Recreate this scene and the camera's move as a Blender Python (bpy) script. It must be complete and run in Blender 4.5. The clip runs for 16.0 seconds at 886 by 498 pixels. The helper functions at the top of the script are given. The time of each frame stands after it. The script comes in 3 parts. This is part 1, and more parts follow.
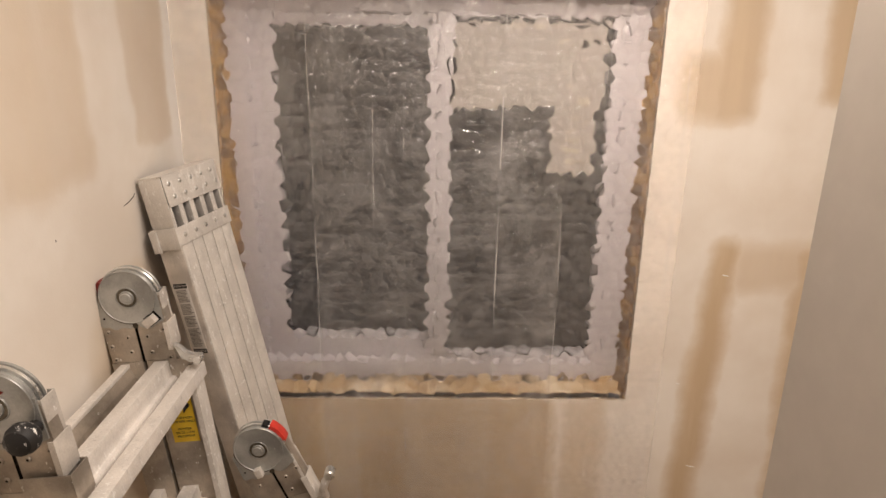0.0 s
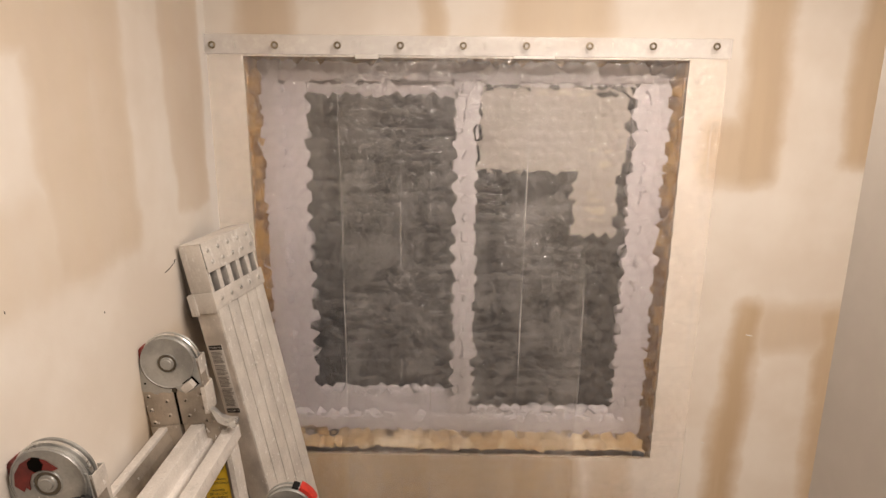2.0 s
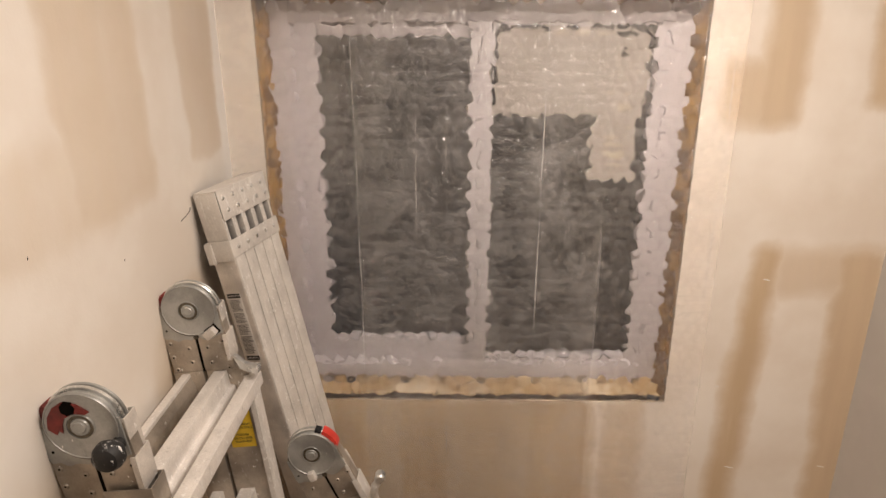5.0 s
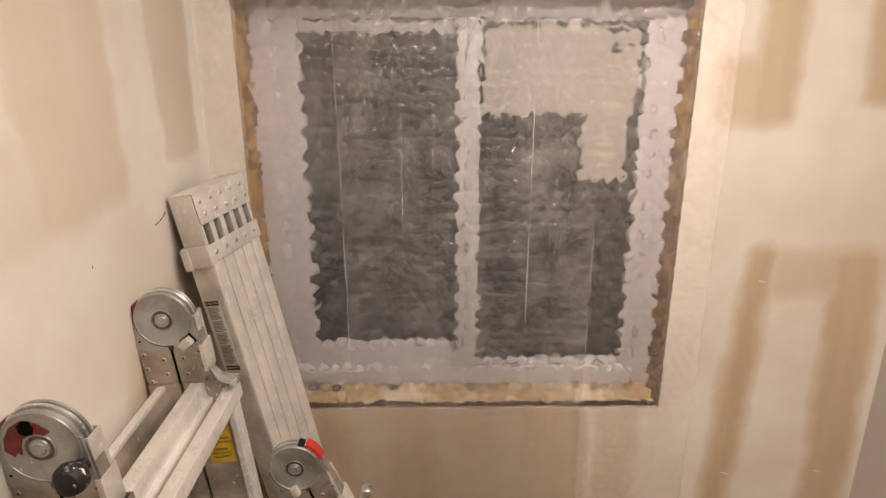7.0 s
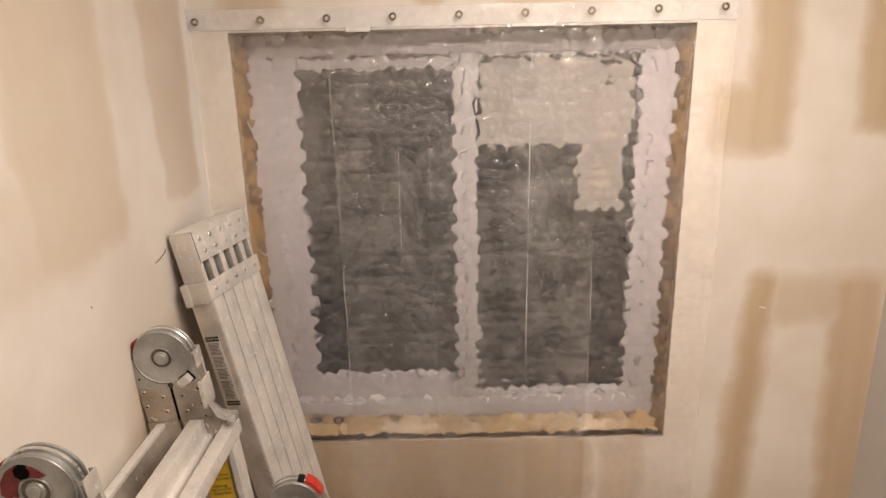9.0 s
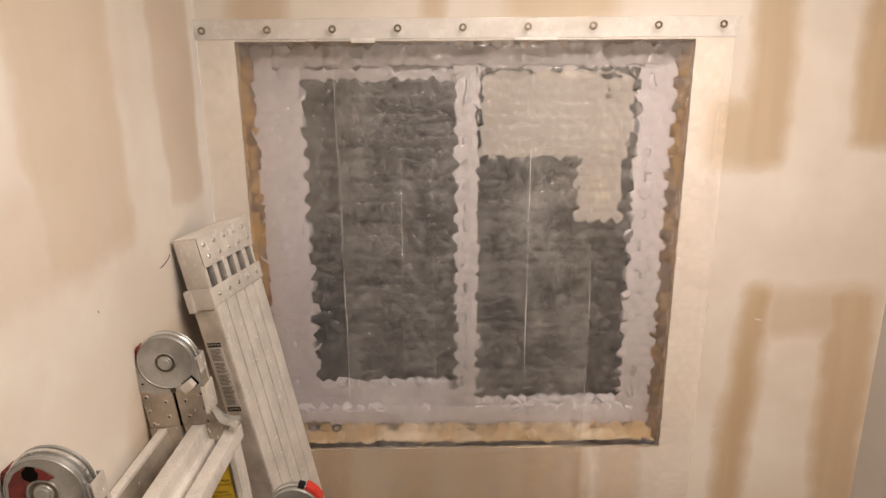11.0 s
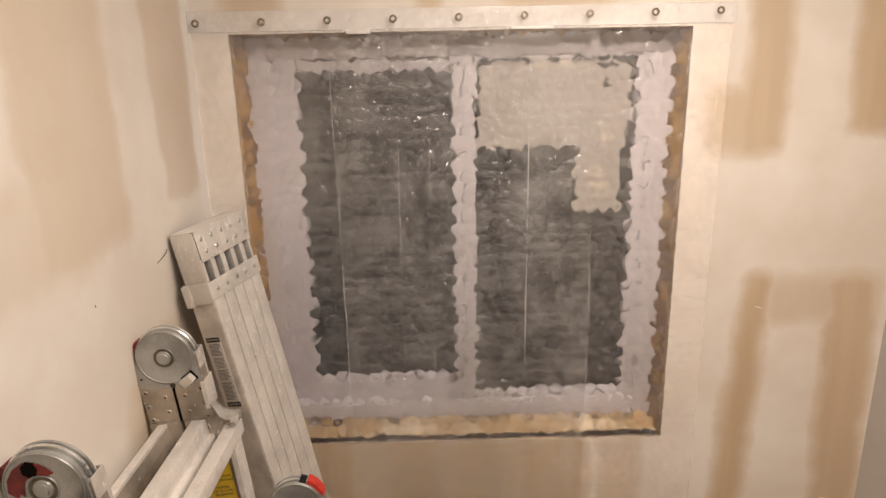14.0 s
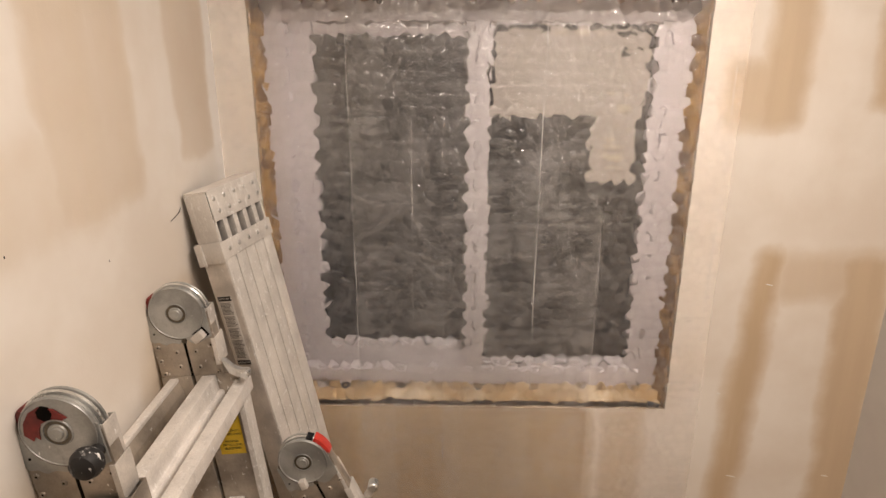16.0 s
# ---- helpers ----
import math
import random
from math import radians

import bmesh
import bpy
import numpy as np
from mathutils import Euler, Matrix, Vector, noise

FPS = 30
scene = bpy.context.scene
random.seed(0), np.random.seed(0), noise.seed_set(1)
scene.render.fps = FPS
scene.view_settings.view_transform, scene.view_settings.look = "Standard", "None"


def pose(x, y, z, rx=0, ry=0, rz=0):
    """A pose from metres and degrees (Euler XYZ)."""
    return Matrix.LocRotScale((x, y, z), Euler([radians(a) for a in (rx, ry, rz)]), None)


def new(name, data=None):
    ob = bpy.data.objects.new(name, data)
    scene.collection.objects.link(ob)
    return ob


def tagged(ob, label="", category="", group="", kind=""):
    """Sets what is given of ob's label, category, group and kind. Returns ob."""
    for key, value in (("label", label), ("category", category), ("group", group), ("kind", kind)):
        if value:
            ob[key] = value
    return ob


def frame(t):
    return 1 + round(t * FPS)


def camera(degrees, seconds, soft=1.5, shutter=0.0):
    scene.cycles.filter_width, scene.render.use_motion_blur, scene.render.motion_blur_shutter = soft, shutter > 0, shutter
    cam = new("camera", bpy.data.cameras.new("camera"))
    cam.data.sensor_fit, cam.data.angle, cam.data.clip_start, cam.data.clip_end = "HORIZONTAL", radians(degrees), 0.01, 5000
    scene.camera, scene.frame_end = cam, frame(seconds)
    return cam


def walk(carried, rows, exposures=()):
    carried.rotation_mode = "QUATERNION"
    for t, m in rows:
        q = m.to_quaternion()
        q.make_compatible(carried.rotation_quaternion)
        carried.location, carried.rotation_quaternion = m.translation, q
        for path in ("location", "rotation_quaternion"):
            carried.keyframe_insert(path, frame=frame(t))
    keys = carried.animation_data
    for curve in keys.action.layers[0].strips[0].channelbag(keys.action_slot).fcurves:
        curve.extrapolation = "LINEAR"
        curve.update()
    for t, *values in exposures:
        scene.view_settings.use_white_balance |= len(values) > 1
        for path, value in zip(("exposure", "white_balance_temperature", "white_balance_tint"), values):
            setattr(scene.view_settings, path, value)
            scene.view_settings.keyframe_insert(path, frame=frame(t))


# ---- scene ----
# the camera: seconds, place, pitch, roll, yaw
cam = camera(70.46, 16.0)
PATH = [
    (0.0, -0.0072, -1.5871, 1.8084, -16.939, -0.828, -0.943),
    (0.5, -0.0215, -1.5987, 1.8435, -16.481, -1.144, -1.049),
    (1.0, -0.0339, -1.6002, 1.8613, -14.790, -1.634, -1.073),
    (1.5, -0.0340, -1.6041, 1.8820, -13.985, -0.181, -0.947),
    (2.0, -0.0301, -1.6074, 1.8868, -13.935, -0.605, 0.642),
    (2.5, -0.0304, -1.6100, 1.8477, -14.173, -2.984, -4.703),
    (3.0, -0.0205, -1.6098, 1.8656, -13.404, 0.126, -2.538),
    (3.5, -0.0229, -1.6052, 1.8870, -12.893, -0.321, -0.490),
    (4.0, -0.0286, -1.6048, 1.8831, -15.241, -0.600, 5.054),
    (4.5, -0.0608, -1.6139, 1.8821, -17.190, 0.083, 4.042),
    (5.0, -0.0615, -1.5967, 1.8673, -18.230, 0.038, 0.822),
    (7.5, -0.0608, -1.5453, 1.8510, -17.629, 0.472, -0.814),
    (8.0, -0.0504, -1.5654, 1.8605, -15.923, 1.279, -1.645),
    (8.5, -0.0313, -1.5633, 1.8588, -15.630, 1.799, -2.545),
    (9.0, -0.0368, -1.5509, 1.8719, -15.738, 1.224, 0.100),
    (11.5, -0.0587, -1.5679, 1.8741, -14.652, 0.207, -0.433),
    (12.0, -0.0521, -1.5658, 1.8696, -14.610, -0.248, 0.093),
    (12.5, -0.0460, -1.5526, 1.8730, -15.995, 0.767, 0.224),
    (13.0, -0.0535, -1.5527, 1.8647, -15.916, 1.007, 0.343),
    (13.5, -0.0668, -1.5544, 1.8610, -15.455, 1.178, -0.224),
    (14.0, -0.0620, -1.5614, 1.8604, -15.148, 1.109, -0.843),
    (14.5, -0.0558, -1.5653, 1.8650, -15.444, 0.601, -0.783),
    (15.0, -0.0516, -1.5663, 1.8645, -16.004, 0.443, -0.717),
    (15.5, -0.0501, -1.5609, 1.8607, -17.142, 0.013, 0.357),
    (16.0, -0.0518, -1.5697, 1.8501, -17.666, -0.147, 0.905),
]
walk(cam, [(t, pose(x, y, z, 90 + pitch, roll, yaw)) for t, x, y, z, pitch, roll, yaw in PATH])

# ---- light: two warm tube lamps on the ceiling in front of and over the camera, night outside ----
world = bpy.data.worlds.new("night")
scene.world = world
world.use_nodes = True
world.node_tree.nodes["Background"].inputs[0].default_value = (0.02, 0.023, 0.032, 1)
world.node_tree.nodes["Background"].inputs[1].default_value = 0.6
scene.view_settings.exposure = 0.0


def tube_lamp(name, place, size, watts, colour):
    """One long tube of the ceiling lamp, shining down."""
    lamp = bpy.data.lights.new(name, "AREA")
    lamp.shape, lamp.size, lamp.size_y = "RECTANGLE", *size
    lamp.energy, lamp.color = watts, colour
    new(name, lamp).matrix_world = Matrix.Translation(place)


WARM = (1.0, 0.86, 0.75)
tube_lamp("ceiling_tube", (0.18, -0.92, 2.41), (0.020, 0.7), 9.0, WARM)
tube_lamp("ceiling_tube", (0.50, -1.12, 2.41), (0.020, 1.2), 13.8, WARM)


# ---- node helpers and materials ----
class Nodes:
    """A short way to write node trees."""

    def __init__(self, name):
        self.mat = bpy.data.materials.new(name)
        self.mat.use_nodes = True
        self.tree = self.mat.node_tree
        self.tree.nodes.clear()
        self.out = self.tree.nodes.new("ShaderNodeOutputMaterial")

    def add(self, kind, **inputs):
        node = self.tree.nodes.new(kind)
        for key, value in inputs.items():
            self.put(node.inputs[key.replace("_", " ")], value)
        return node

    def put(self, socket, value):
        if isinstance(value, bpy.types.NodeSocket):
            self.tree.links.new(value, socket)
        elif isinstance(value, tuple) and len(value) == 3 and socket.type == "RGBA":
            socket.default_value = (*value, 1)
        else:
            socket.default_value = value

    def math(self, op, a, b=0.0, c=0.0, clamp=False):
        node = self.tree.nodes.new("ShaderNodeMath")
        node.operation, node.use_clamp = op, clamp
        for i, v in enumerate((a, b, c)):
            self.put(node.inputs[i], v)
        return node.outputs[0]

    def smooth(self, v, lo, hi):
        node = self.tree.nodes.new("ShaderNodeMapRange")
        node.interpolation_type = "SMOOTHSTEP"
        for i, x in enumerate((v, lo, hi, 0.0, 1.0)):
            self.put(node.inputs[i], x)
        return node.outputs[0]

    def mix(self, fac, a, b):
        node = self.tree.nodes.new("ShaderNodeMix")
        node.data_type = "RGBA"
        self.put(node.inputs[0], fac)
        self.put(node.inputs[6], a)
        self.put(node.inputs[7], b)
        return node.outputs[2]

    def noise(self, scale, detail=4.0, vector=None, rough=0.55):
        node = self.add("ShaderNodeTexNoise", Scale=scale, Detail=detail, Roughness=rough)
        if vector is not None:
            self.put(node.inputs["Vector"], vector)
        return node.outputs["Fac"]

    def place(self, stretch=(1, 1, 1), local=False):
        src = self.tree.nodes.new("ShaderNodeTexCoord").outputs["Object"] if local else self.tree.nodes.new("ShaderNodeNewGeometry").outputs["Position"]
        node = self.tree.nodes.new("ShaderNodeMapping")
        self.put(node.inputs["Vector"], src)
        node.inputs["Scale"].default_value = stretch
        return node.outputs[0]

    def bump(self, height, strength, distance=0.002):
        return self.add("ShaderNodeBump", Height=height, Strength=strength, Distance=distance).outputs[0]

    def surface(self, shader):
        self.tree.links.new(shader, self.out.inputs["Surface"])
        return self.mat

    def principled(self, **inputs):
        return self.add("ShaderNodeBsdfPrincipled", **inputs).outputs[0]


def plain(name, colour, rough=0.5, metal=0.0, vary=0.12, scale=40.0, relief=0.1, local=False):
    n = Nodes(name)
    pos = n.place(local=local)
    grain, stain = n.noise(scale, 5, pos), n.noise(scale / 9, 3, pos)
    both = n.math("ADD", n.math("MULTIPLY", grain, 0.5), n.math("MULTIPLY", stain, 0.5))
    lo = tuple(c * (1 - vary) for c in colour)
    hi = tuple(min(1, c * (1 + vary)) for c in colour)
    col = n.mix(n.smooth(both, 0.32, 0.68), lo, hi)
    r = n.math("ADD", n.math("MULTIPLY", stain, 0.2), rough - 0.1)
    return n.surface(n.principled(Base_Color=col, Roughness=r, Metallic=metal, Normal=n.bump(grain, relief)))


def two_tone(name, dark, light, scale):
    """Cured foam: dark stained skin with pale blisters."""
    n = Nodes(name)
    pos = n.place()
    spots = n.smooth(n.noise(scale, 5, pos, 0.65), 0.40, 0.62)
    grain = n.noise(90.0, 4, pos)
    col = n.mix(n.math("MULTIPLY", n.math("ADD", spots, n.math("MULTIPLY", n.math("SUBTRACT", grain, 0.5), 0.5), clamp=True), 1.0), dark, light)
    return n.surface(n.principled(Base_Color=col, Roughness=0.75, Normal=n.bump(grain, 0.6, 0.003)))


def wall_paint(name, u_axis, bare, pale_from=None):
    """Drywall: cream joint compound, with bare tan paper left in soft-edged fields (u0, u1, v0, v1, soft, how bare,
    slant), a few of them painted for shade.
    """
    n = Nodes(name)
    pos = n.place()
    warp = n.math("MULTIPLY", n.math("SUBTRACT", n.noise(6.0, 6, pos), 0.5), 0.075)
    warp2 = n.math("MULTIPLY", n.math("SUBTRACT", n.noise(2.6, 2, n.place((1.3, 1.3, 1.3))), 0.5), 0.06)
    sep = n.add("ShaderNodeSeparateXYZ", Vector=pos)
    u = n.math("ADD", sep.outputs[u_axis], warp)
    v = n.math("ADD", sep.outputs[2], n.math("ADD", warp, warp2))
    total = None
    for u0, u1, v0, v1, soft, strength, slant in bare:
        soft *= 0.85
        w = n.math("SUBTRACT", u, n.math("MULTIPLY", n.math("SUBTRACT", v, (v0 + v1) / 2), slant)) if slant else u
        m = n.math("MULTIPLY", n.smooth(w, u0 - soft, u0 + soft), n.smooth(w, u1 + soft, u1 - soft))
        m = n.math("MULTIPLY", m, n.math("MULTIPLY", n.smooth(v, v0 - soft, v0 + soft), n.smooth(v, v1 + soft, v1 - soft)))
        m = n.math("MULTIPLY", m, strength)
        total = m if total is None else n.math("MAXIMUM", total, m)
    streak = n.noise(9.0, 5, n.place((2.2, 2.2, 0.25)))
    cloud = n.noise(3.2, 4, pos)
    smear = n.smooth(n.noise(2.1, 5, n.place((1.6, 1.6, 0.7))), 0.5, 0.78)
    fac = n.math("ADD", total, n.math("MULTIPLY", n.math("SUBTRACT", streak, 0.5), 0.45), clamp=True)
    fac = n.math("MULTIPLY", fac, n.smooth(total, 0.0, 0.35))
    mud = n.mix(n.smooth(cloud, 0.3, 0.7), (0.77, 0.705, 0.63), (0.87, 0.83, 0.775))
    mud = n.mix(n.math("MULTIPLY", smear, 0.35), mud, (0.76, 0.665, 0.56))
    # compound whitened by the corner: the light on its ridge put into colour
    if pale_from is not None:
        mud = n.mix(n.smooth(u, pale_from - 0.03, pale_from + 0.02), mud, (0.90, 0.875, 0.84))
    paper = n.mix(n.smooth(streak, 0.3, 0.7), (0.55, 0.415, 0.265), (0.63, 0.505, 0.355))
    col = n.mix(fac, mud, paper)
    fine = n.noise(160.0, 3, pos)
    trowel = n.noise(14.0, 4, n.place((1, 1, 0.3)))
    h = n.math("ADD", n.math("MULTIPLY", fine, 0.25), n.math("MULTIPLY", trowel, 0.9))
    return n.surface(n.principled(Base_Color=col, Roughness=n.math("SUBTRACT", 0.9, n.math("MULTIPLY", fac, 0.12)), Normal=n.bump(h, 0.25, 0.003)))


def aluminium(name, colour, rough, splash, metal=0.85, brush=(30, 30, 3), low=0.72, high=1.15):
    """Dusty extruded metal with splashes and smears of white paint."""
    n = Nodes(name)
    pos = n.place(local=True)
    lines = n.noise(8.0, 4, n.place(brush, local=True))
    dirt = n.noise(11.0, 5, pos)
    drops = n.smooth(n.noise(130.0, 4, n.place((1, 1, 0.5), local=True)), 0.65 - 0.05 * splash, 0.67 - 0.05 * splash)
    grime = n.smooth(n.noise(48.0, 6, n.place((1.5, 1.5, 0.5), local=True), 0.75), 0.55, 0.8)
    smear = n.smooth(n.noise(22.0, 6, n.place((3, 3, 0.9), local=True), 0.75), 0.60 - 0.06 * splash, 0.72 - 0.06 * splash)
    drops = n.math("MULTIPLY", drops, n.smooth(n.noise(13.0, 4, n.place((1, 1, 0.7), local=True)), 0.42, 0.54))
    white = n.math("MAXIMUM", drops, n.math("MULTIPLY", smear, 0.7))
    lo, hi = tuple(c * low for c in colour), tuple(min(1, c * high) for c in colour)
    col = n.mix(white, n.mix(n.math("MULTIPLY", grime, 0.75), n.mix(n.smooth(dirt, 0.3, 0.7), lo, hi), tuple(c * 0.45 for c in colour)), (0.92, 0.90, 0.87))
    col = n.mix(n.smooth(n.noise(330.0, 3, pos), 0.35, 0.65), n.mix(0.09, col, (0.05, 0.045, 0.04)), col)
    r = n.math("ADD", rough - 0.1, n.math("ADD", n.math("MULTIPLY", dirt, 0.22), n.math("MULTIPLY", white, 0.3)))
    m = n.math("MULTIPLY", n.math("SUBTRACT", 1.0, white), metal)
    h = n.math("ADD", n.math("MULTIPLY", lines, 0.3), white)
    return n.surface(n.principled(Base_Color=col, Roughness=r, Metallic=m, Normal=n.bump(h, 0.15, 0.001)))


def mixed(n, fac, a, b):
    node = n.tree.nodes.new("ShaderNodeMixShader")
    n.put(node.inputs[0], fac)
    n.put(node.inputs[1], a)
    n.put(node.inputs[2], b)
    return node.outputs[0]


def pebble_plastic():
    """Clear embossed plastic with a faint milky haze; squiggles of lamp light are painted into it."""
    n = Nodes("pebble_plastic")
    bend = n.add("ShaderNodeBsdfRefraction", Color=(0.90, 0.89, 0.875), Roughness=0.19, IOR=1.17).outputs[0]
    shine = n.add("ShaderNodeBsdfAnisotropic", Color=(1, 1, 1), Roughness=0.09, Anisotropy=0.4, Tangent=n.add("ShaderNodeCombineXYZ", X=1.0).outputs[0]).outputs[0]
    glass = mixed(n, 0.052, bend, shine)
    milk = n.add("ShaderNodeBsdfDiffuse", Color=(0.86, 0.84, 0.84)).outputs[0]
    cell = n.tree.nodes.new("ShaderNodeNewGeometry").outputs["Random Per Island"]
    cloud = n.math("MULTIPLY", n.smooth(n.noise(9.0, 6, n.place(), 0.65), 0.38, 0.72), 0.05)
    # lamp caustics and reflections painted as thin milky squiggles
    caustic = n.math("ABSOLUTE", n.math("SUBTRACT", n.noise(34.0, 2, n.place((0.55, 1.0, 1.5)), 0.4), 0.5))
    cloud = n.math("ADD", cloud, n.math("MULTIPLY", n.smooth(caustic, 0.03, 0.0), 0.075))
    haze = n.math("ADD", n.math("ADD", 0.008, n.math("ADD", n.math("MULTIPLY", n.math("POWER", cell, 2.0), 0.06), n.math("MULTIPLY", n.smooth(n.noise(70.0, 4, n.place(), 0.7), 0.45, 0.75), 0.04))), cloud)
    return n, glass, milk, haze


def film_plastic(name, base, extra, rough=0.09):
    """A thin second layer of the same plastic: mostly clear, hazy along its wrinkles."""
    n = Nodes(name)
    pos = n.place()
    cloud = n.math("MULTIPLY", n.smooth(n.noise(8.0, 6, pos, 0.7), 0.38, 0.72), n.smooth(n.noise(38.0, 5, pos, 0.7), 0.25, 0.75))
    milk = n.add("ShaderNodeBsdfDiffuse", Color=(0.85, 0.83, 0.82)).outputs[0]
    clear = n.add("ShaderNodeBsdfTransparent", Color=(0.975, 0.975, 0.975)).outputs[0]
    gloss = n.add("ShaderNodeBsdfGlossy", Color=(1, 1, 1), Roughness=rough).outputs[0]
    body = mixed(n, 0.02, clear, gloss)
    return n.surface(mixed(n, n.math("ADD", base, n.math("MULTIPLY", cloud, extra)), body, milk))


_n, _glass, _milk, _haze = pebble_plastic()
M_PEBBLE = _n.surface(mixed(_n, _haze, _glass, _milk))
M_FILM = film_plastic("second_layer_plastic", 0.005, 0.15)
M_HEM = film_plastic("hem_plastic", 0.36, 0.2, 0.2)
# folds: the gloss they catch is painted in as milky haze
M_CREASE = film_plastic("creased_plastic", 0.5, 0.4, 0.25)
M_FAINT_CREASE = film_plastic("faintly_creased_plastic", 0.16, 0.5, 0.25)
M_TAPE = plain("white_tape", (0.82, 0.80, 0.77), 0.45)

M_NORTH = wall_paint("drywall_window_side", 0, (
    (0.69, 0.80, 1.66, 2.7, 0.035, 0.85, 0.0), (0.60, 0.80, 1.66, 1.83, 0.04, 0.75, 0.0),
    (0.715, 0.80, 0.2, 1.345, 0.04, 1.0, 0.04), (0.80, 1.12, 1.20, 1.345, 0.05, 0.6, 0.0),
    (0.995, 1.13, 0.2, 1.33, 0.035, 0.9, -0.05), (0.955, 1.12, 1.70, 2.7, 0.035, 0.9, 0.0),
    (-0.55, -0.41, 1.98, 2.7, 0.04, 0.65, 0.0), (-0.11, -0.045, 2.0, 2.7, 0.03, 0.7, 0.0),
    (0.10, 0.37, 2.0, 2.7, 0.05, 0.65, 0.0), (-0.60, 0.36, 0.1, 0.885, 0.03, 0.82, 0.0), (-0.60, -0.30, 0.1, 0.885, 0.03, 1.35, 0.0), (-0.31, -0.20, 0.1, 0.885, 0.03, 0.85, 0.0), (-0.21, -0.07, 0.1, 0.885, 0.02, 1.3, 0.0), (-0.04, 0.12, 0.1, 0.885, 0.03, 0.85, 0.0), (0.16, 0.34, 0.1, 0.885, 0.03, 1.35, 0.0), (0.38, 0.50, 0.1, 0.885, 0.03, 0.6, 0.0)))
M_WEST = wall_paint("drywall_ladder_side", 1, (
    (-0.80, -0.415, 1.93, 2.7, 0.03, 0.5, 0.0), (-0.70, -0.415, 1.59, 2.0, 0.035, 0.5, -0.03), (-1.05, -0.50, 1.57, 1.74, 0.06, 0.35, 0.0),
    (-0.25, -0.045, 1.62, 2.7, 0.022, 0.4, 0.0), (-1.3, -0.85, 1.66, 2.7, 0.06, 0.4, 0.0),
    # these two low fields paint the ladder's soft shadow in paper tan
    (-0.62, -0.2, 0.4, 1.36, 0.10, 0.75, 0.3), (-1.5, -0.70, 0.4, 1.28, 0.14, 0.6, 0.0)), -0.05)
M_ROOM = wall_paint("drywall_rest", 1, ((-1.2, -0.3, 0.3, 1.1, 0.05, 0.6, 0.0), (-1.2, -0.3, 1.5, 2.3, 0.05, 0.6, 0.0)))
M_CEILING = plain("ceiling_white", (0.78, 0.75, 0.71), 0.9, 0, 0.06, 60, 0.1)
M_FLOOR = plain("plywood_floor", (0.36, 0.27, 0.18), 0.7, 0, 0.25, 18, 0.2)
M_DOOR = plain("door_grey_paint", (0.47, 0.43, 0.385), 0.55, 0, 0.05, 25, 0.06)
M_GYPSUM = plain("gypsum_edge", (0.36, 0.29, 0.21), 0.95, 0, 0.45, 60, 0.4)
M_WOOD = plain("framing_lumber", (0.42, 0.25, 0.11), 0.75, 0, 0.35, 22, 0.4)
M_FOAM = two_tone("spray_foam", (0.13, 0.06, 0.02), (0.42, 0.25, 0.075), 17.0)
M_FOAM_PALE = two_tone("pale_spray_foam", (0.37, 0.25, 0.12), (0.58, 0.485, 0.355), 11.0)
M_VINYL = plain("white_vinyl", (0.555, 0.535, 0.575), 0.4, 0, 0.06, 12, 0.05)
M_STEEL = aluminium("galvanised_steel", (0.47, 0.475, 0.46), 0.42, -1.0, 0.5, (3, 3, 3), 0.6, 1.2)
# old grease round the boss, and the painted shade of the groove
M_GREASE_SHADE = plain("old_grease_and_shade", (0.13, 0.11, 0.08), 0.45, 0.3, 0.5, 80)
M_ALU = aluminium("dusty_aluminium", (0.77, 0.735, 0.69), 0.5, 0.9, 0.2, (30, 30, 3), 0.85, 1.08)
M_ALU_DARK = aluminium("worn_aluminium", (0.50, 0.445, 0.38), 0.45, -0.6, 0.6, (30, 30, 3), 0.55, 1.2)
M_SIDE = aluminium("platform_side", (0.78, 0.735, 0.68), 0.45, 0.0, 0.3)
M_RUNG = aluminium("rung_aluminium", (0.82, 0.785, 0.745), 0.5, 0.9, 0.3, (30, 3, 30), 0.85, 1.1)
M_BRIGHT = aluminium("bright_rim", (0.80, 0.80, 0.78), 0.28, 0.2)
M_BLACK = plain("black_rubber", (0.012, 0.012, 0.013), 0.35, 0, 0.3, 30, 0.1)
M_KNOB = aluminium("paint_flecked_black", (0.012, 0.012, 0.013), 0.6, 0.0, 0.0, (3, 3, 3))
# near black, gloss off: dark marks, and gap shade put into colour
_n = Nodes("dark_and_gap_shade")
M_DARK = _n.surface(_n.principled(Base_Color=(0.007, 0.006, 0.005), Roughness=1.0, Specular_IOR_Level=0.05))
M_RED = plain("red_plastic", (0.60, 0.045, 0.03), 0.4, 0, 0.2, 60, 0.05)
M_DULL_RED = plain("scuffed_red", (0.17, 0.018, 0.014), 0.6, 0, 0.5, 60, 0.1)
M_YELLOW = plain("yellow_label", (0.80, 0.55, 0.03), 0.5)
M_LABEL = plain("grey_label", (0.66, 0.635, 0.60), 0.5)
M_INK = plain("black_ink", (0.02, 0.02, 0.02), 0.5)
M_STICKER = plain("paper_sticker", (0.40, 0.37, 0.35), 0.6, 0, 0.06, 15, 0.05)
M_FAINT = plain("faded_print", (0.55, 0.49, 0.42), 0.6)
M_BRASS = plain("grommet_metal", (0.38, 0.34, 0.27), 0.25, 0.9, 0.15, 80)


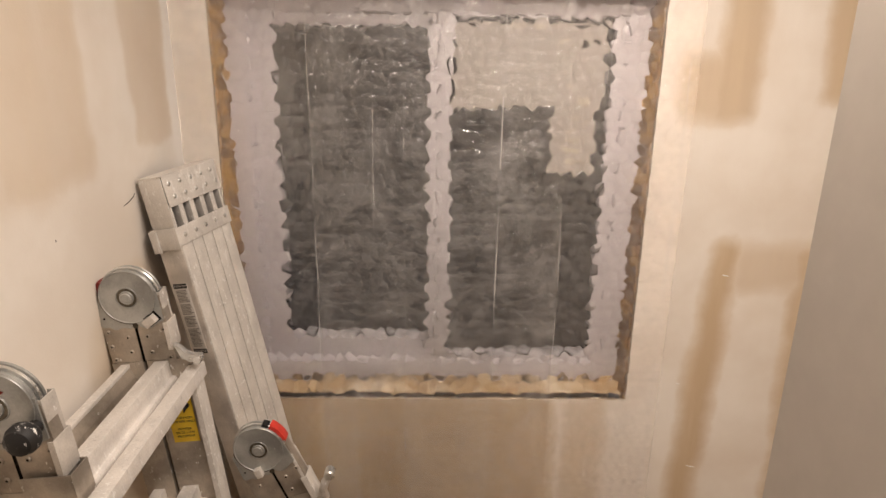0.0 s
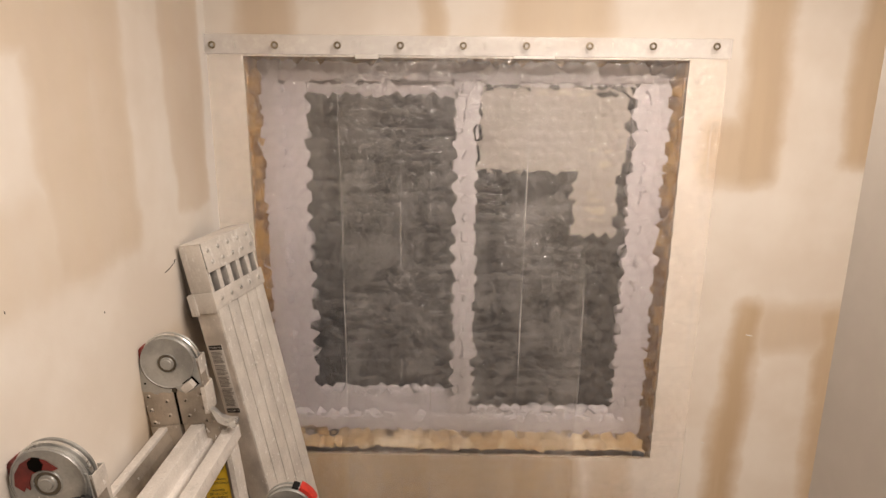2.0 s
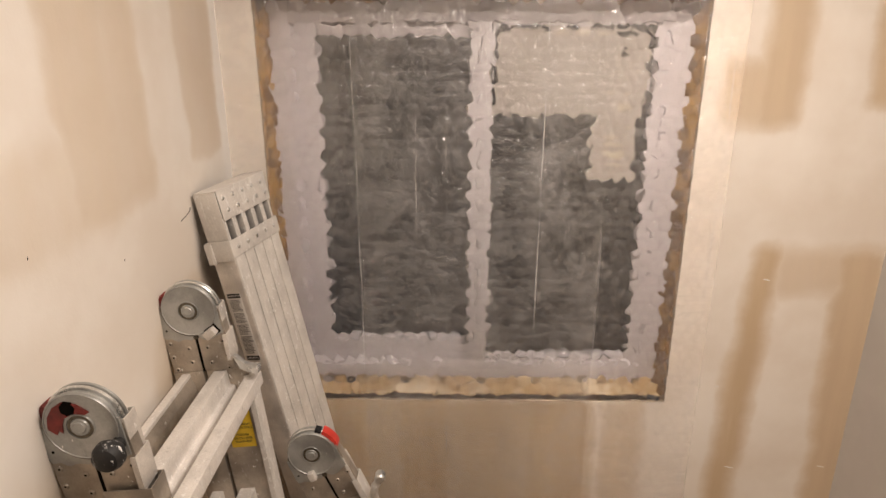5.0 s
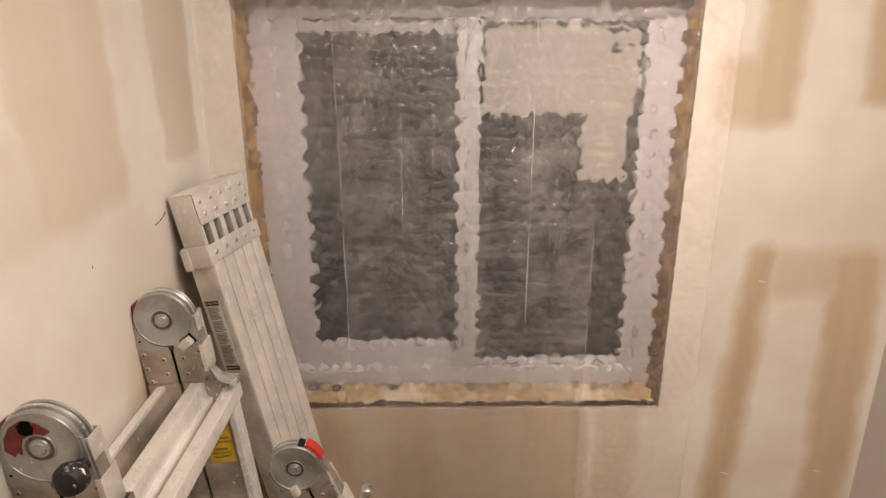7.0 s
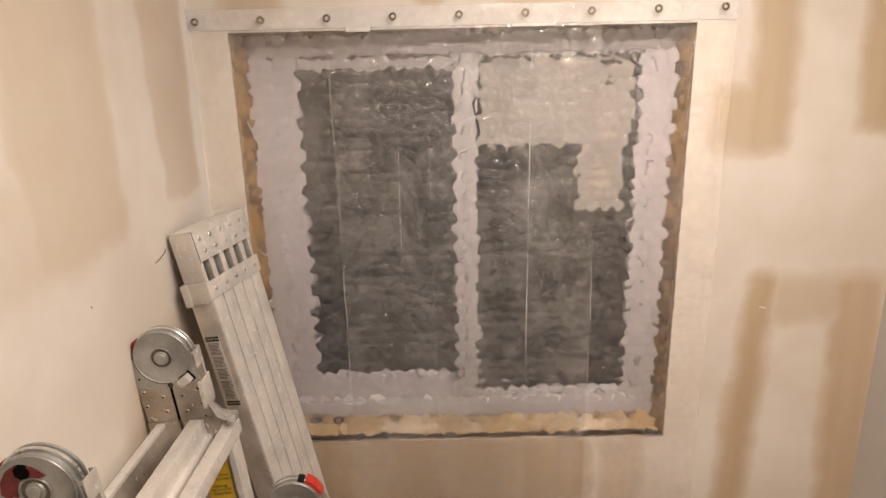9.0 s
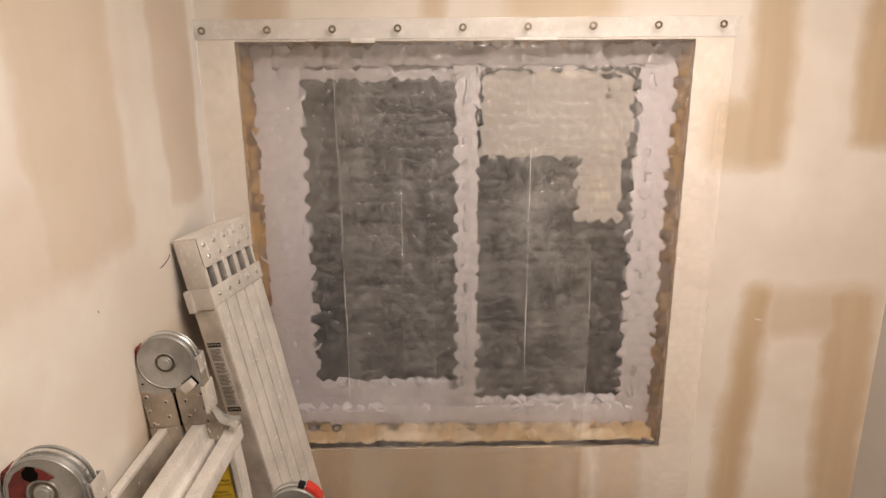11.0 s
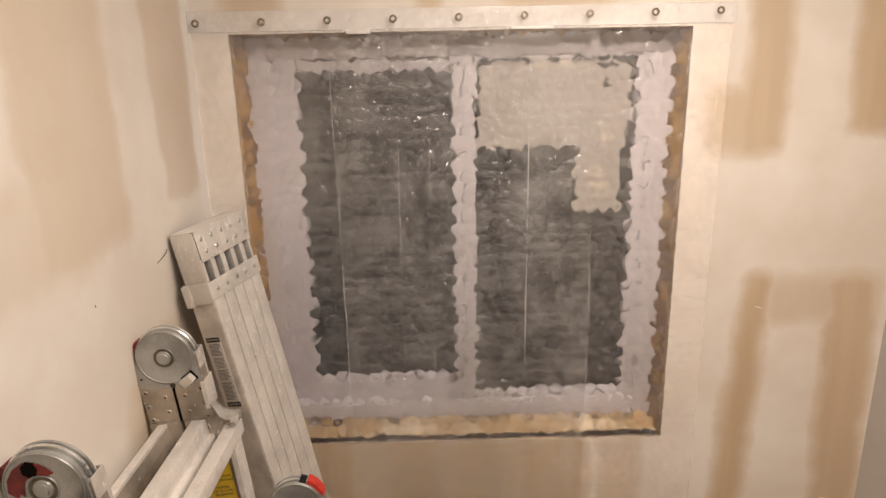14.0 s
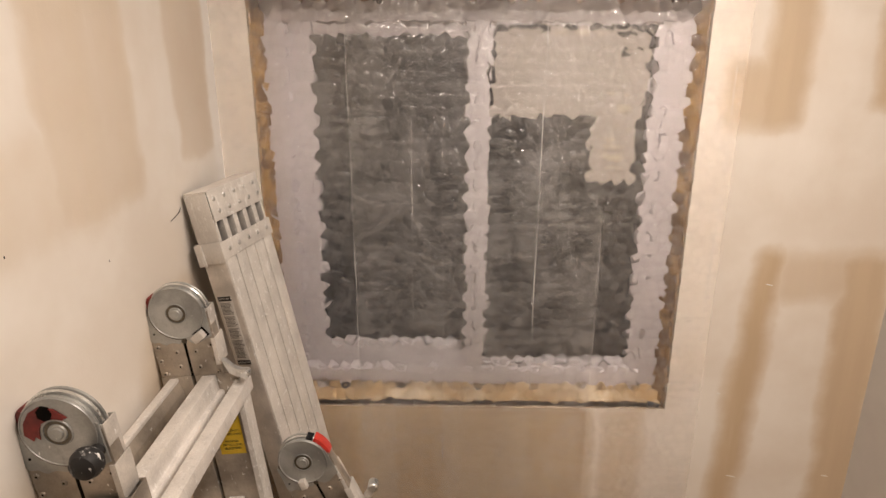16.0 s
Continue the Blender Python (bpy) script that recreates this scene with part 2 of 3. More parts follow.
def pane_glass():
    n = Nodes("pane_glass")
    clear = n.add("ShaderNodeBsdfTransparent", Color=(0.82, 0.84, 0.85)).outputs[0]
    gloss = n.add("ShaderNodeBsdfGlossy", Color=(1, 1, 1), Roughness=0.02).outputs[0]
    return n.surface(mixed(n, 0.07, clear, gloss))


M_PANE = pane_glass()


# ---- mesh helpers ----
def finish(bm, name, material, smooth=False):
    me = bpy.data.meshes.new(name)
    bmesh.ops.recalc_face_normals(bm, faces=bm.faces)
    bm.to_mesh(me)
    bm.free()
    me.materials.append(material)
    if smooth:
        me.set_sharp_from_angle(angle=radians(35))
        for p in me.polygons:
            p.use_smooth = True
        me.set_sharp_from_angle(angle=radians(35))
    return me


def part(name, bm, material, parent, label="", smooth=True):
    ob = new(name, finish(bm, name, material, smooth))
    ob.parent = parent
    if label:
        tagged(ob, label)
    return ob


def thing(name, label, category, group="", kind="", m=None):
    ob = tagged(new(name), label, category, group, kind)
    ob.empty_display_size = 0.05
    if m is not None:
        ob.matrix_world = m
    return ob


def box(lo, hi, bevel=0.0, bm=None, m=None):
    own = bmesh.new()
    c = [(a + b) / 2 for a, b in zip(lo, hi)]
    s = [abs(b - a) for a, b in zip(lo, hi)]
    bmesh.ops.create_cube(own, size=1, matrix=Matrix.LocRotScale(c, None, s))
    if bevel:
        bmesh.ops.bevel(own, geom=own.edges[:], offset=min(bevel, min(s) * 0.45), segments=2, affect="EDGES", profile=0.6)
    if m is not None:
        own.transform(m)
    return joined(bm, own)


def joined(bm, own):
    if bm is None:
        return own
    me = bpy.data.meshes.new("scratch")
    own.to_mesh(me)
    own.free()
    bm.from_mesh(me)
    bpy.data.meshes.remove(me)
    return bm


def prism(outline, y0, y1, bevel=0.0, bm=None, m=None):
    """The outline (x, z) drawn out along y."""
    own = bmesh.new()
    vs = [own.verts.new((x, y0, z)) for x, z in outline]
    face = own.faces.new(vs)
    out = bmesh.ops.extrude_face_region(own, geom=[face])
    bmesh.ops.translate(own, verts=[v for v in out["geom"] if isinstance(v, bmesh.types.BMVert)], vec=(0, y1 - y0, 0))
    bmesh.ops.recalc_face_normals(own, faces=own.faces)
    if bevel:
        bmesh.ops.bevel(own, geom=own.edges[:], offset=bevel, segments=2, affect="EDGES", profile=0.6)
    if m is not None:
        own.transform(m)
    return joined(bm, own)


def lathe(profile, centre, axis="-y", seg=40, bm=None):
    """Rings (radius, height) turned about an axis through centre; height runs along the axis."""
    own = bmesh.new()
    rings = []
    for r, h in profile:
        if r < 1e-6:
            rings.append([own.verts.new((0, 0, h))])
        else:
            rings.append([own.verts.new((r * math.cos(a), r * math.sin(a), h)) for a in (2 * math.pi * i / seg for i in range(seg))])
    for a, b in zip(rings, rings[1:]):
        if len(a) == 1 and len(b) == 1:
            continue
        for i in range(seg):
            j = (i + 1) % seg
            if len(a) == 1:
                own.faces.new((a[0], b[i], b[j]))
            elif len(b) == 1:
                own.faces.new((a[i], a[j], b[0]))
            else:
                own.faces.new((a[i], a[j], b[j], b[i]))
    turn = {"-y": Euler((radians(90), 0, 0)), "z": Euler((0, 0, 0)), "x": Euler((0, radians(90), 0))}[axis].to_matrix().to_4x4()
    own.transform(Matrix.Translation(centre) @ turn)
    return joined(bm, own)


def tube(points, radius, seg=10, bm=None):
    own = bmesh.new()
    pts = [Vector(p) for p in points]
    rings = []
    for i, p in enumerate(pts):
        d = (pts[min(i + 1, len(pts) - 1)] - pts[max(i - 1, 0)]).normalized()
        q = d.to_track_quat("Z", "Y")
        rings.append([own.verts.new(p + q @ Vector((radius * math.cos(a), radius * math.sin(a), 0))) for a in (2 * math.pi * k / seg for k in range(seg))])
    for a, b in zip(rings, rings[1:]):
        for k in range(seg):
            own.faces.new((a[k], a[(k + 1) % seg], b[(k + 1) % seg], b[k]))
    own.faces.new(rings[0])
    own.faces.new(rings[-1])
    return joined(bm, own)


def words(text, size, parent, m, material, name="lettering"):
    curve = bpy.data.curves.new(name, "FONT")
    curve.body, curve.size, curve.extrude = text, size, 0.0001
    curve.align_x, curve.align_y = "CENTER", "CENTER"
    ob = new("scratch", curve)
    me = bpy.data.meshes.new_from_object(ob.evaluated_get(bpy.context.evaluated_depsgraph_get()))
    bpy.data.objects.remove(ob)
    me.name = name
    me.materials.clear()
    me.materials.append(material)
    out = new(name, me)
    out.parent, out.matrix_local = parent, m
    return out


# ---- the room ----
WEST, EAST, SOUTH, TOP = -0.63, 1.55, -1.80, 2.44
OX0, OX1, OZ0, OZ1 = -0.541, 0.555, 0.878, 1.971  # rough opening


def slab(name, lo, hi, material, label, category):
    return tagged(new(name, finish(box(lo, hi), name, material)), label, category, kind="structure")


slab("floor", (-0.80, -3.2, -0.12), (1.75, 0.2, 0.0), M_FLOOR, "bare brown plywood subfloor under the ladder", "floor")
slab("ceiling", (-0.80, -3.2, TOP), (1.75, 0.2, TOP + 0.1), M_CEILING, "plain white drywall ceiling above the room", "ceiling")

bm = bmesh.new()
for lo, hi in (((WEST - 0.15, 0, 0), (OX0, 0.0127, TOP)), ((OX1, 0, 0), (EAST + 0.15, 0.0127, TOP)),
               ((OX0, 0, 0), (OX1, 0.0127, OZ0)), ((OX0, 0, OZ1), (OX1, 0.0127, TOP))):
    box(lo, hi, bm=bm)
bmesh.ops.remove_doubles(bm, verts=bm.verts, dist=1e-5)
wall_north = tagged(new("wall_north", finish(bm, "wall_north", M_NORTH)), "unpainted drywall with cream joint compound and bare tan fields", "wall", kind="structure")
wall_north.data.materials.append(M_GYPSUM)
for p in wall_north.data.polygons:
    c = p.center
    if abs(p.normal.y) < 0.5 and OX0 - 0.002 < c.x < OX1 + 0.002 and OZ0 - 0.002 < c.z < OZ1 + 0.002:
        p.material_index = 1  # dusty cut edges round the opening
bm = bmesh.new()
for lo, hi in (((WEST - 0.15, 0.022, 0), (OX0 - 0.038, 0.16, TOP)), ((OX1 + 0.038, 0.022, 0), (EAST + 0.15, 0.16, TOP)),
               ((OX0 - 0.038, 0.022, 0), (OX1 + 0.038, 0.16, OZ0 - 0.101)), ((OX0 - 0.038, 0.022, OZ1 + 0.04), (OX1 + 0.038, 0.16, TOP))):
    box(lo, hi, bm=bm)
part("wall_core", bm, M_WOOD, wall_north)

slab("wall_west", (WEST - 0.12, -1.80, 0), (WEST, 0.0, TOP), M_WEST, "drywall with trowelled joint compound beside the ladder", "wall")
slab("wall_east", (EAST, -1.80, 0), (EAST + 0.12, 0.0, TOP), M_ROOM, "plain drywall wall closing the room", "wall")
bm = bmesh.new()
for lo, hi in (((-0.75, SOUTH - 0.12, 0), (-0.42, SOUTH, TOP)), ((0.46, SOUTH - 0.12, 0), (1.67, SOUTH, TOP)), ((-0.42, SOUTH - 0.12, 2.05), (0.46, SOUTH, TOP))):
    box(lo, hi, bm=bm)
tagged(new("wall_south", finish(bm, "wall_south", M_ROOM)), "drywall wall with the doorway behind the camera", "wall", kind="structure")
slab("wall_hall", (-0.75, -3.2, 0), (1.67, -3.1, TOP), M_ROOM, "plain drywall wall of the hall", "wall")
slab("wall_hall_west", (-0.80, -3.1, 0), (-0.70, -1.92, TOP), M_ROOM, "plain drywall side of the hall", "wall")
slab("wall_hall_east", (1.60, -3.1, 0), (1.70, -1.92, TOP), M_ROOM, "plain drywall side of the hall", "wall")

# an open grey door beside the camera, hinged at the doorway
door = thing("door_1", "flat grey-painted door standing open into the room", "door", kind="structure", m=pose(0.360, -1.012, 0, 0, 0, -4))
part("door_leaf", box((0.0, -0.77, 0.012), (0.035, 0.0, 2.03), 0.0015), M_DOOR, door)

# rough framing round the window, with spray foam in the joints
framing = thing("window_framing", "brown lumber rough opening smeared with spray foam", "framing", kind="structure")
Y0, Y1 = 0.0205, 0.16
part("sill_board", box((OX0, 0.052, OZ0 - 0.100), (OX1, Y1, OZ0 - 0.062), 0.002), M_WOOD, framing)
part("head_board", box((OX0, Y0, OZ1 + 0.001), (OX1, Y1, OZ1 + 0.039), 0.002), M_WOOD, framing)
part("side_board", box((OX0 - 0.037, Y0, OZ0 - 0.04), (OX0 - 0.001, Y1, OZ1 + 0.038), 0.002), M_WOOD, framing)
part("side_board", box((OX1 + 0.001, Y0, OZ0 - 0.04), (OX1 + 0.037, Y1, OZ1 + 0.038), 0.002), M_WOOD, framing)


def foam(a, b, inward, depth0, depth1, thick, lumps, seed, ramp):
    """A lumpy bead of foam from a to b (x, z), swelling inward."""
    rng = random.Random(seed)
    own = bmesh.new()
    na, nb = lumps, 9
    a, b, inw = Vector((a[0], 0, a[1])), Vector((b[0], 0, b[1])), Vector((inward[0], 0, inward[1]))
    off = rng.uniform(0, 40)
    grid = []
    for i in range(na + 1):
        row = []
        p = a.lerp(b, i / na)
        for j in range(nb + 1):
            s = j / nb
            y = depth0 + (depth1 - depth0) * s
            h = noise.noise(Vector((i / na * lumps * 0.16 + off, s * 1.6, seed))) * 0.7 + noise.noise(Vector((i / na * lumps * 0.42 + off, s * 4, seed))) * 0.3
            rise = max(0.0008, thick * (0.55 + 0.9 * h) * math.sin(math.pi * min(0.5, 0.12 + s * 0.6)) + ramp * s)
            front = 0.010 * noise.noise(Vector((i * 0.3 + off, 3, seed))) * (1 - s)
            rise += (0.010 * max(-0.6, noise.noise(Vector((i * 0.11 + off, 9, seed)))) + 0.004 * noise.noise(Vector((i * 0.6 + off, 5, seed)))) * (1 - s) if inward[1] > 0 else 0
            row.append(own.verts.new(p + inw * rise + Vector((0, y + front, 0))))
        grid.append(row)
    for i in range(na):
        for j in range(nb):
            own.faces.new((grid[i][j], grid[i + 1][j], grid[i + 1][j + 1], grid[i][j + 1]))
    return own


part("foam_bead", foam((OX0, OZ0 + 0.001), (OX1, OZ0 + 0.001), (0, 1), 0.026, 0.090, 0.014, 190, 3, 0.016), M_FOAM_PALE, framing, "pale lumpy foam on the sill")
part("foam_bead", foam((OX1, OZ0), (OX1, OZ1), (-1, 0), 0.024, 0.085, 0.006, 150, 5, 0.009), M_FOAM, framing)
part("foam_bead", foam((OX0, OZ0), (OX0, OZ1), (1, 0), 0.024, 0.085, 0.007, 150, 8, 0.009), M_FOAM, framing)
part("foam_bead", foam((OX0, OZ1), (OX1, OZ1), (0, -1), 0.030, 0.085, 0.005, 150, 9, 0.007), M_FOAM, framing)

# ---- the window: white vinyl slider ----
window = thing("window_1", "white vinyl sliding window with dark panes at night", "window", kind="structure")
WX0, WX1, WZ0, WZ1, WY = -0.532, 0.546, 0.905, 1.964, 0.078
FW = 0.055


def ring(x0, x1, z0, z1, wl, wr, wb, wt, y0, y1, name, bevel=0.003):
    part(name, box((x0, y0, z0), (x0 + wl, y1, z1), bevel), M_VINYL, window)
    part(name, box((x1 - wr, y0, z0), (x1, y1, z1), bevel), M_VINYL, window)
    part(name, box((x0 + wl + 0.0005, y0 + 0.0005, z0), (x1 - wr - 0.0005, y1, z0 + wb), bevel), M_VINYL, window)
    part(name, box((x0 + wl + 0.0005, y0 + 0.0005, z1 - wt), (x1 - wr - 0.0005, y1, z1), bevel), M_VINYL, window)


ring(WX0, WX1, WZ0, WZ1, FW, FW, FW, 0.045, WY, 0.16, "window_frame")
ring(WX0 + FW, 0.034, WZ0 + FW, WZ1 - 0.045, 0.062, 0.050, 0.070, 0.040, WY + 0.022, 0.13, "fixed_sash")
ring(0.008, WX1 - FW, WZ0 + FW, WZ1 - 0.045, 0.036, 0.036, 0.022, 0.014, WY + 0.004, 0.10, "sliding_sash")
part("meeting_rail", box((-0.016, WY + 0.002, WZ0 + FW), (0.0075, 0.10, WZ1 - 0.045), 0.003), M_VINYL, window)
left_pane = part("pane", box((WX0 + FW + 0.06, 0.112, WZ0 + FW + 0.066), (-0.013, 0.116, WZ1 - 0.083)), M_PANE, window)
right_pane = part("pane", box((0.042, 0.092, WZ0 + FW + 0.02), (WX1 - FW - 0.034, 0.096, WZ1 - 0.057)), M_PANE, window)
for o in (left_pane, right_pane):
    o.visible_shadow = False

sticker = thing("paper_sticker", "cream paper sticker with faded print on the window pane", "sticker")
part("sheet", prism([(0.050, 1.90), (0.440, 1.90), (0.440, 1.70), (0.425, 1.68), (0.425, 1.512), (0.318, 1.512), (0.308, 1.53), (0.308, 1.688), (0.050, 1.688)], 0.0885, 0.0915), M_STICKER, sticker)
for x0, x1, z0, z1, mat in ((0.36, 0.425, 1.887, 1.896, M_INK), (0.32, 0.36, 1.846, 1.855, M_FAINT), (0.375, 0.43, 1.845, 1.857, M_INK), (0.15, 0.34, 1.886, 1.894, M_FAINT),
                            (0.33, 0.42, 1.80, 1.803, M_FAINT), (0.35, 0.42, 1.765, 1.772, M_FAINT), (0.33, 0.41, 1.745, 1.749, M_FAINT), (0.37, 0.41, 1.70, 1.712, M_FAINT),
                            (0.345, 0.41, 1.655, 1.66, M_FAINT), (0.335, 0.405, 1.63, 1.634, M_FAINT), (0.34, 0.40, 1.605, 1.609, M_FAINT), (0.335, 0.395, 1.575, 1.583, M_FAINT), (0.35, 0.40, 1.55, 1.553, M_FAINT)):
    part("print_bar", box((x0, 0.0875, z0), (x1, 0.089, z1)), mat, sticker, smooth=False)

# ---- the plastic liner over the window ----
liner = thing("plastic_liner", "clear pebble-embossed plastic shower liner hung over the window", "plastic sheet")
LX0, LX1, LZ0, LZ1 = -0.6285, 0.646, 0.25, 1.978


def clip(poly, p, q):
    """The part of a polygon that lies nearer to p than to q."""
    mx, mz = (p[0] + q[0]) / 2, (p[1] + q[1]) / 2
    nx, nz = q[0] - p[0], q[1] - p[1]
    out = []
    for (ax, az), (bx, bz) in zip(poly, poly[1:] + poly[:1]):
        da, db = (ax - mx) * nx + (az - mz) * nz, (bx - mx) * nx + (bz - mz) * nz
        if da <= 0:
            out.append((ax, az))
        if (da < 0) != (db < 0) and da != db:
            s = da / (da - db)
            out.append((ax + (bx - ax) * s, az + (bz - az) * s))
    return out


def pebble_sheet(x0, x1, z0, z1, pitch, slope, seed, front, back, material):
    """A sheet embossed all over with low irregular domes, and its flat back."""
    rng = random.Random(seed)
    sites = {}
    ni, nj = int((x1 - x0) / pitch) + 3, int((z1 - z0) / (pitch * 0.87)) + 3
    for i in range(-2, ni):
        for j in range(-2, nj):
            sites[i, j] = (x0 + (i + 0.5 * (j % 2)) * pitch + rng.uniform(-0.30, 0.30) * pitch, z0 + j * pitch * 0.87 + rng.uniform(-0.30, 0.30) * pitch)
    verts, faces = [], []
    for (i, j), p in sites.items():
        if not (x0 - pitch < p[0] < x1 + pitch and z0 - pitch < p[1] < z1 + pitch):
            continue
        s = pitch * 2
        poly = [(max(x0, min(x1, p[0] + a * s)), max(z0, min(z1, p[1] + b * s))) for a, b in ((-1, -1), (1, -1), (1, 1), (-1, 1))]
        for di in range(-2, 3):
            for dj in range(-2, 3):
                q = sites.get((i + di, j + dj))
                if q and q != p and len(poly) > 2:
                    poly = clip(poly, p, q)
        if len(poly) < 3:
            continue
        tidy = [poly[0]]
        for v in poly[1:]:
            if math.dist(v, tidy[-1]) > 0.0008:
                tidy.append(v)
        if math.dist(tidy[0], tidy[-1]) < 0.0008:
            tidy.pop()
        if len(tidy) < 3:
            continue
        cx, cz = sum(v[0] for v in tidy) / len(tidy), sum(v[1] for v in tidy) / len(tidy)
        r = sum(math.dist(v, (cx, cz)) for v in tidy) / len(tidy)
        h = r * math.tan(radians(slope * rng.uniform(0.75, 1.15))) / 2
        n, base = len(tidy), len(verts)
        lx, lz = rng.uniform(-0.28, 0.28) * r, rng.uniform(-0.28, 0.28) * r
        for k, rise in ((1.0, -0.03), (0.94, 0.12), (0.75, 0.42), (0.5, 0.74), (0.25, 0.94)):
            for vx, vz in tidy:
                verts.append((cx + lx * (1 - k) + (vx - cx) * k, front - h * rise, cz + lz * (1 - k) + (vz - cz) * k))
        verts.append((cx + lx, front - h, cz + lz))
        for a in range(4):
            for k in range(n):
                m = (k + 1) % n
                faces.append((base + a * n + k, base + a * n + m, base + (a + 1) * n + m, base + (a + 1) * n + k))
        for k in range(n):
            faces.append((base + 4 * n + k, base + 4 * n + (k + 1) % n, base + 5 * n))
    base = len(verts)
    verts += [(x0, back, z0), (x1, back, z0), (x1, back, z1), (x0, back, z1)]
    faces.append((base, base + 3, base + 2, base + 1))
    me = bpy.data.meshes.new("sheet")
    me.from_pydata(verts, [], faces)
    me.update()
    for p in me.polygons:
        p.use_smooth = len(p.vertices) != 4 or p.index != len(faces) - 1
    # fronts look to -y, the back to +y
    flip = [p for p in me.polygons if (p.normal.y > 0) != (p.index == len(faces) - 1)]
    for p in flip:
        p.flip()
    me.update()
    me.materials.append(material)
    return me


sheet = new("sheet", pebble_sheet(LX0, LX1, LZ0, LZ1, 0.031, 31, 4, -0.0075, -0.0045, M_PEBBLE))
sheet.parent = liner
sheet.visible_shadow = False


film = new("second_layer", pebble_sheet(-0.306, 0.331, LZ0, 2.018, 0.031, 30, 11, -0.0165, -0.0150, M_FILM))
film.parent = liner
film.visible_shadow = False
tagged(film, "folded-over second layer of hazy plastic")


def crease(x, z0, z1, width, seed, level=False):
    """A narrow standing fold in the plastic."""
    own = bmesh.new()
    rows = []
    n = int((z1 - z0) / 0.02)
    for k in range(n + 1):
        z = z0 + (z1 - z0) * k / n
        dx = 0.005 * noise.noise(Vector((seed, z * 3, 0))) + 0.0015 * noise.noise(Vector((seed, z * 14, 2)))
        w = width * (0.12 + 1.5 * abs(noise.noise(Vector((seed, z * 5, 5)))))
        rows.append([own.verts.new((x + dx - w, -0.0182, z)), own.verts.new((x + dx, -0.0182 - w * 0.8, z)), own.verts.new((x + dx + w, -0.0182, z))])
    for a, b in zip(rows, rows[1:]):
        for k in range(2):
            own.faces.new((a[k], a[k + 1], b[k + 1], b[k]))
    if level:
        for v in own.verts:
            v.co.x, v.co.z = v.co.z, v.co.x
    return own


for z, x0, x1, w in ((1.476, -0.30, -0.03, 0.0010), (1.470, 0.17, 0.42, 0.0009), (1.168, 0.565, 0.64, 0.0010), (1.80, -0.21, -0.09, 0.0011), (1.205, 0.24, 0.34, 0.0007)):
    o = part("crease", crease(z, x0, x1, w, z * 7, True), M_FAINT_CREASE, liner)
    o.visible_shadow = False
for x, z0, z1, w in ((-0.306, 0.99, 2.015, 0.0014), (-0.155, 0.7, 1.86, 0.0015), (-0.075, 0.7, 1.72, 0.0016), (0.168, 0.95, 1.93, 0.0017), (0.331, 0.95, 1.45, 0.0009), (0.621, 0.6, 1.97, 0.0012), (0.430, 0.99, 1.20, 0.0012)):
    o = part("crease", crease(x, z0, z1, w, x * 10), M_FAINT_CREASE if -0.2 < x < 0 else M_CREASE, liner)
    o.visible_shadow = False
hem = part("hem", box((LX0 - 0.001, -0.0195, 1.975), (LX1 + 0.002, -0.0045, 2.021), 0.002), M_HEM, liner, "milky doubled hem along the top")
hem.visible_shadow = False
for i in range(9):
    x = -0.6096 + 0.1524 * i
    z = 1.995 + 0.001 * i
    part("grommet", lathe([(0.0045, -0.003), (0.0045, 0.002), (0.0058, 0.0036), (0.0078, 0.0036), (0.0090, 0.002), (0.0090, -0.003)], (x, -0.0195, z), seg=24), M_BRASS, liner, "small metal grommet")
    if i in (0, 2, 3, 4, 5, 6, 7):
        dx = 0.055 if i != 3 else 0.05
        m = Matrix.Translation((x + dx, -0.0205, z + 0.002)) @ Euler((0, radians(12 * (i % 3) - 4), 0)).to_matrix().to_4x4()
        part("staple", box((-0.0007, -0.0006, -0.0055), (0.0007, 0.0006, 0.0055), m=m), M_STEEL, liner)
part("tape", box((-0.262, -0.0212, 1.966), (-0.206, -0.0196, 1.977), 0.0004), M_TAPE, liner, "scrap of white tape under the hem")
part("tape", box((0.122, -0.0212, 1.970), (0.222, -0.0196, 1.976), 0.0004), M_TAPE, liner)

# ---- the folding ladder ----
LEAN = radians(5.5)


def tilted(x, y, z, lean):
    """A frame whose z runs up a rail that leans its top towards the west wall."""
    return Matrix.Translation((x, y, z)) @ Matrix.Rotation(-lean, 4, "Y")


ladder = thing("folding_ladder", "paint-splashed aluminium multi-fold ladder leaning on the drywall", "ladder", m=tilted(-0.573, 0, 1.372, LEAN) @ Matrix.Translation((0, -0.485, 0)) @ Matrix.Rotation(radians(1.2), 4, "X") @ Matrix.Translation((0, 0.485, 0)))
REACH = -1.358  # along the rail, down to the floor


def arc(r0, r1, a0, a1, y0, y1, n=14):
    ring_in = [(r0 * math.cos(radians(a0 + (a1 - a0) * k / n)), r0 * math.sin(radians(a0 + (a1 - a0) * k / n))) for k in range(n + 1)]
    ring_out = [(r1 * math.cos(radians(a0 + (a1 - a0) * k / n)), r1 * math.sin(radians(a0 + (a1 - a0) * k / n))) for k in range(n + 1)]
    return prism(ring_in + ring_out[::-1], y0, y1, 0.0008)


def disc(y, r, thick, edge=0.002):
    return lathe([(0, 0), (r - edge, 0), (r, -edge), (r, -thick + edge), (r - edge, -thick), (0, -thick)], (0, y, 0), seg=56)


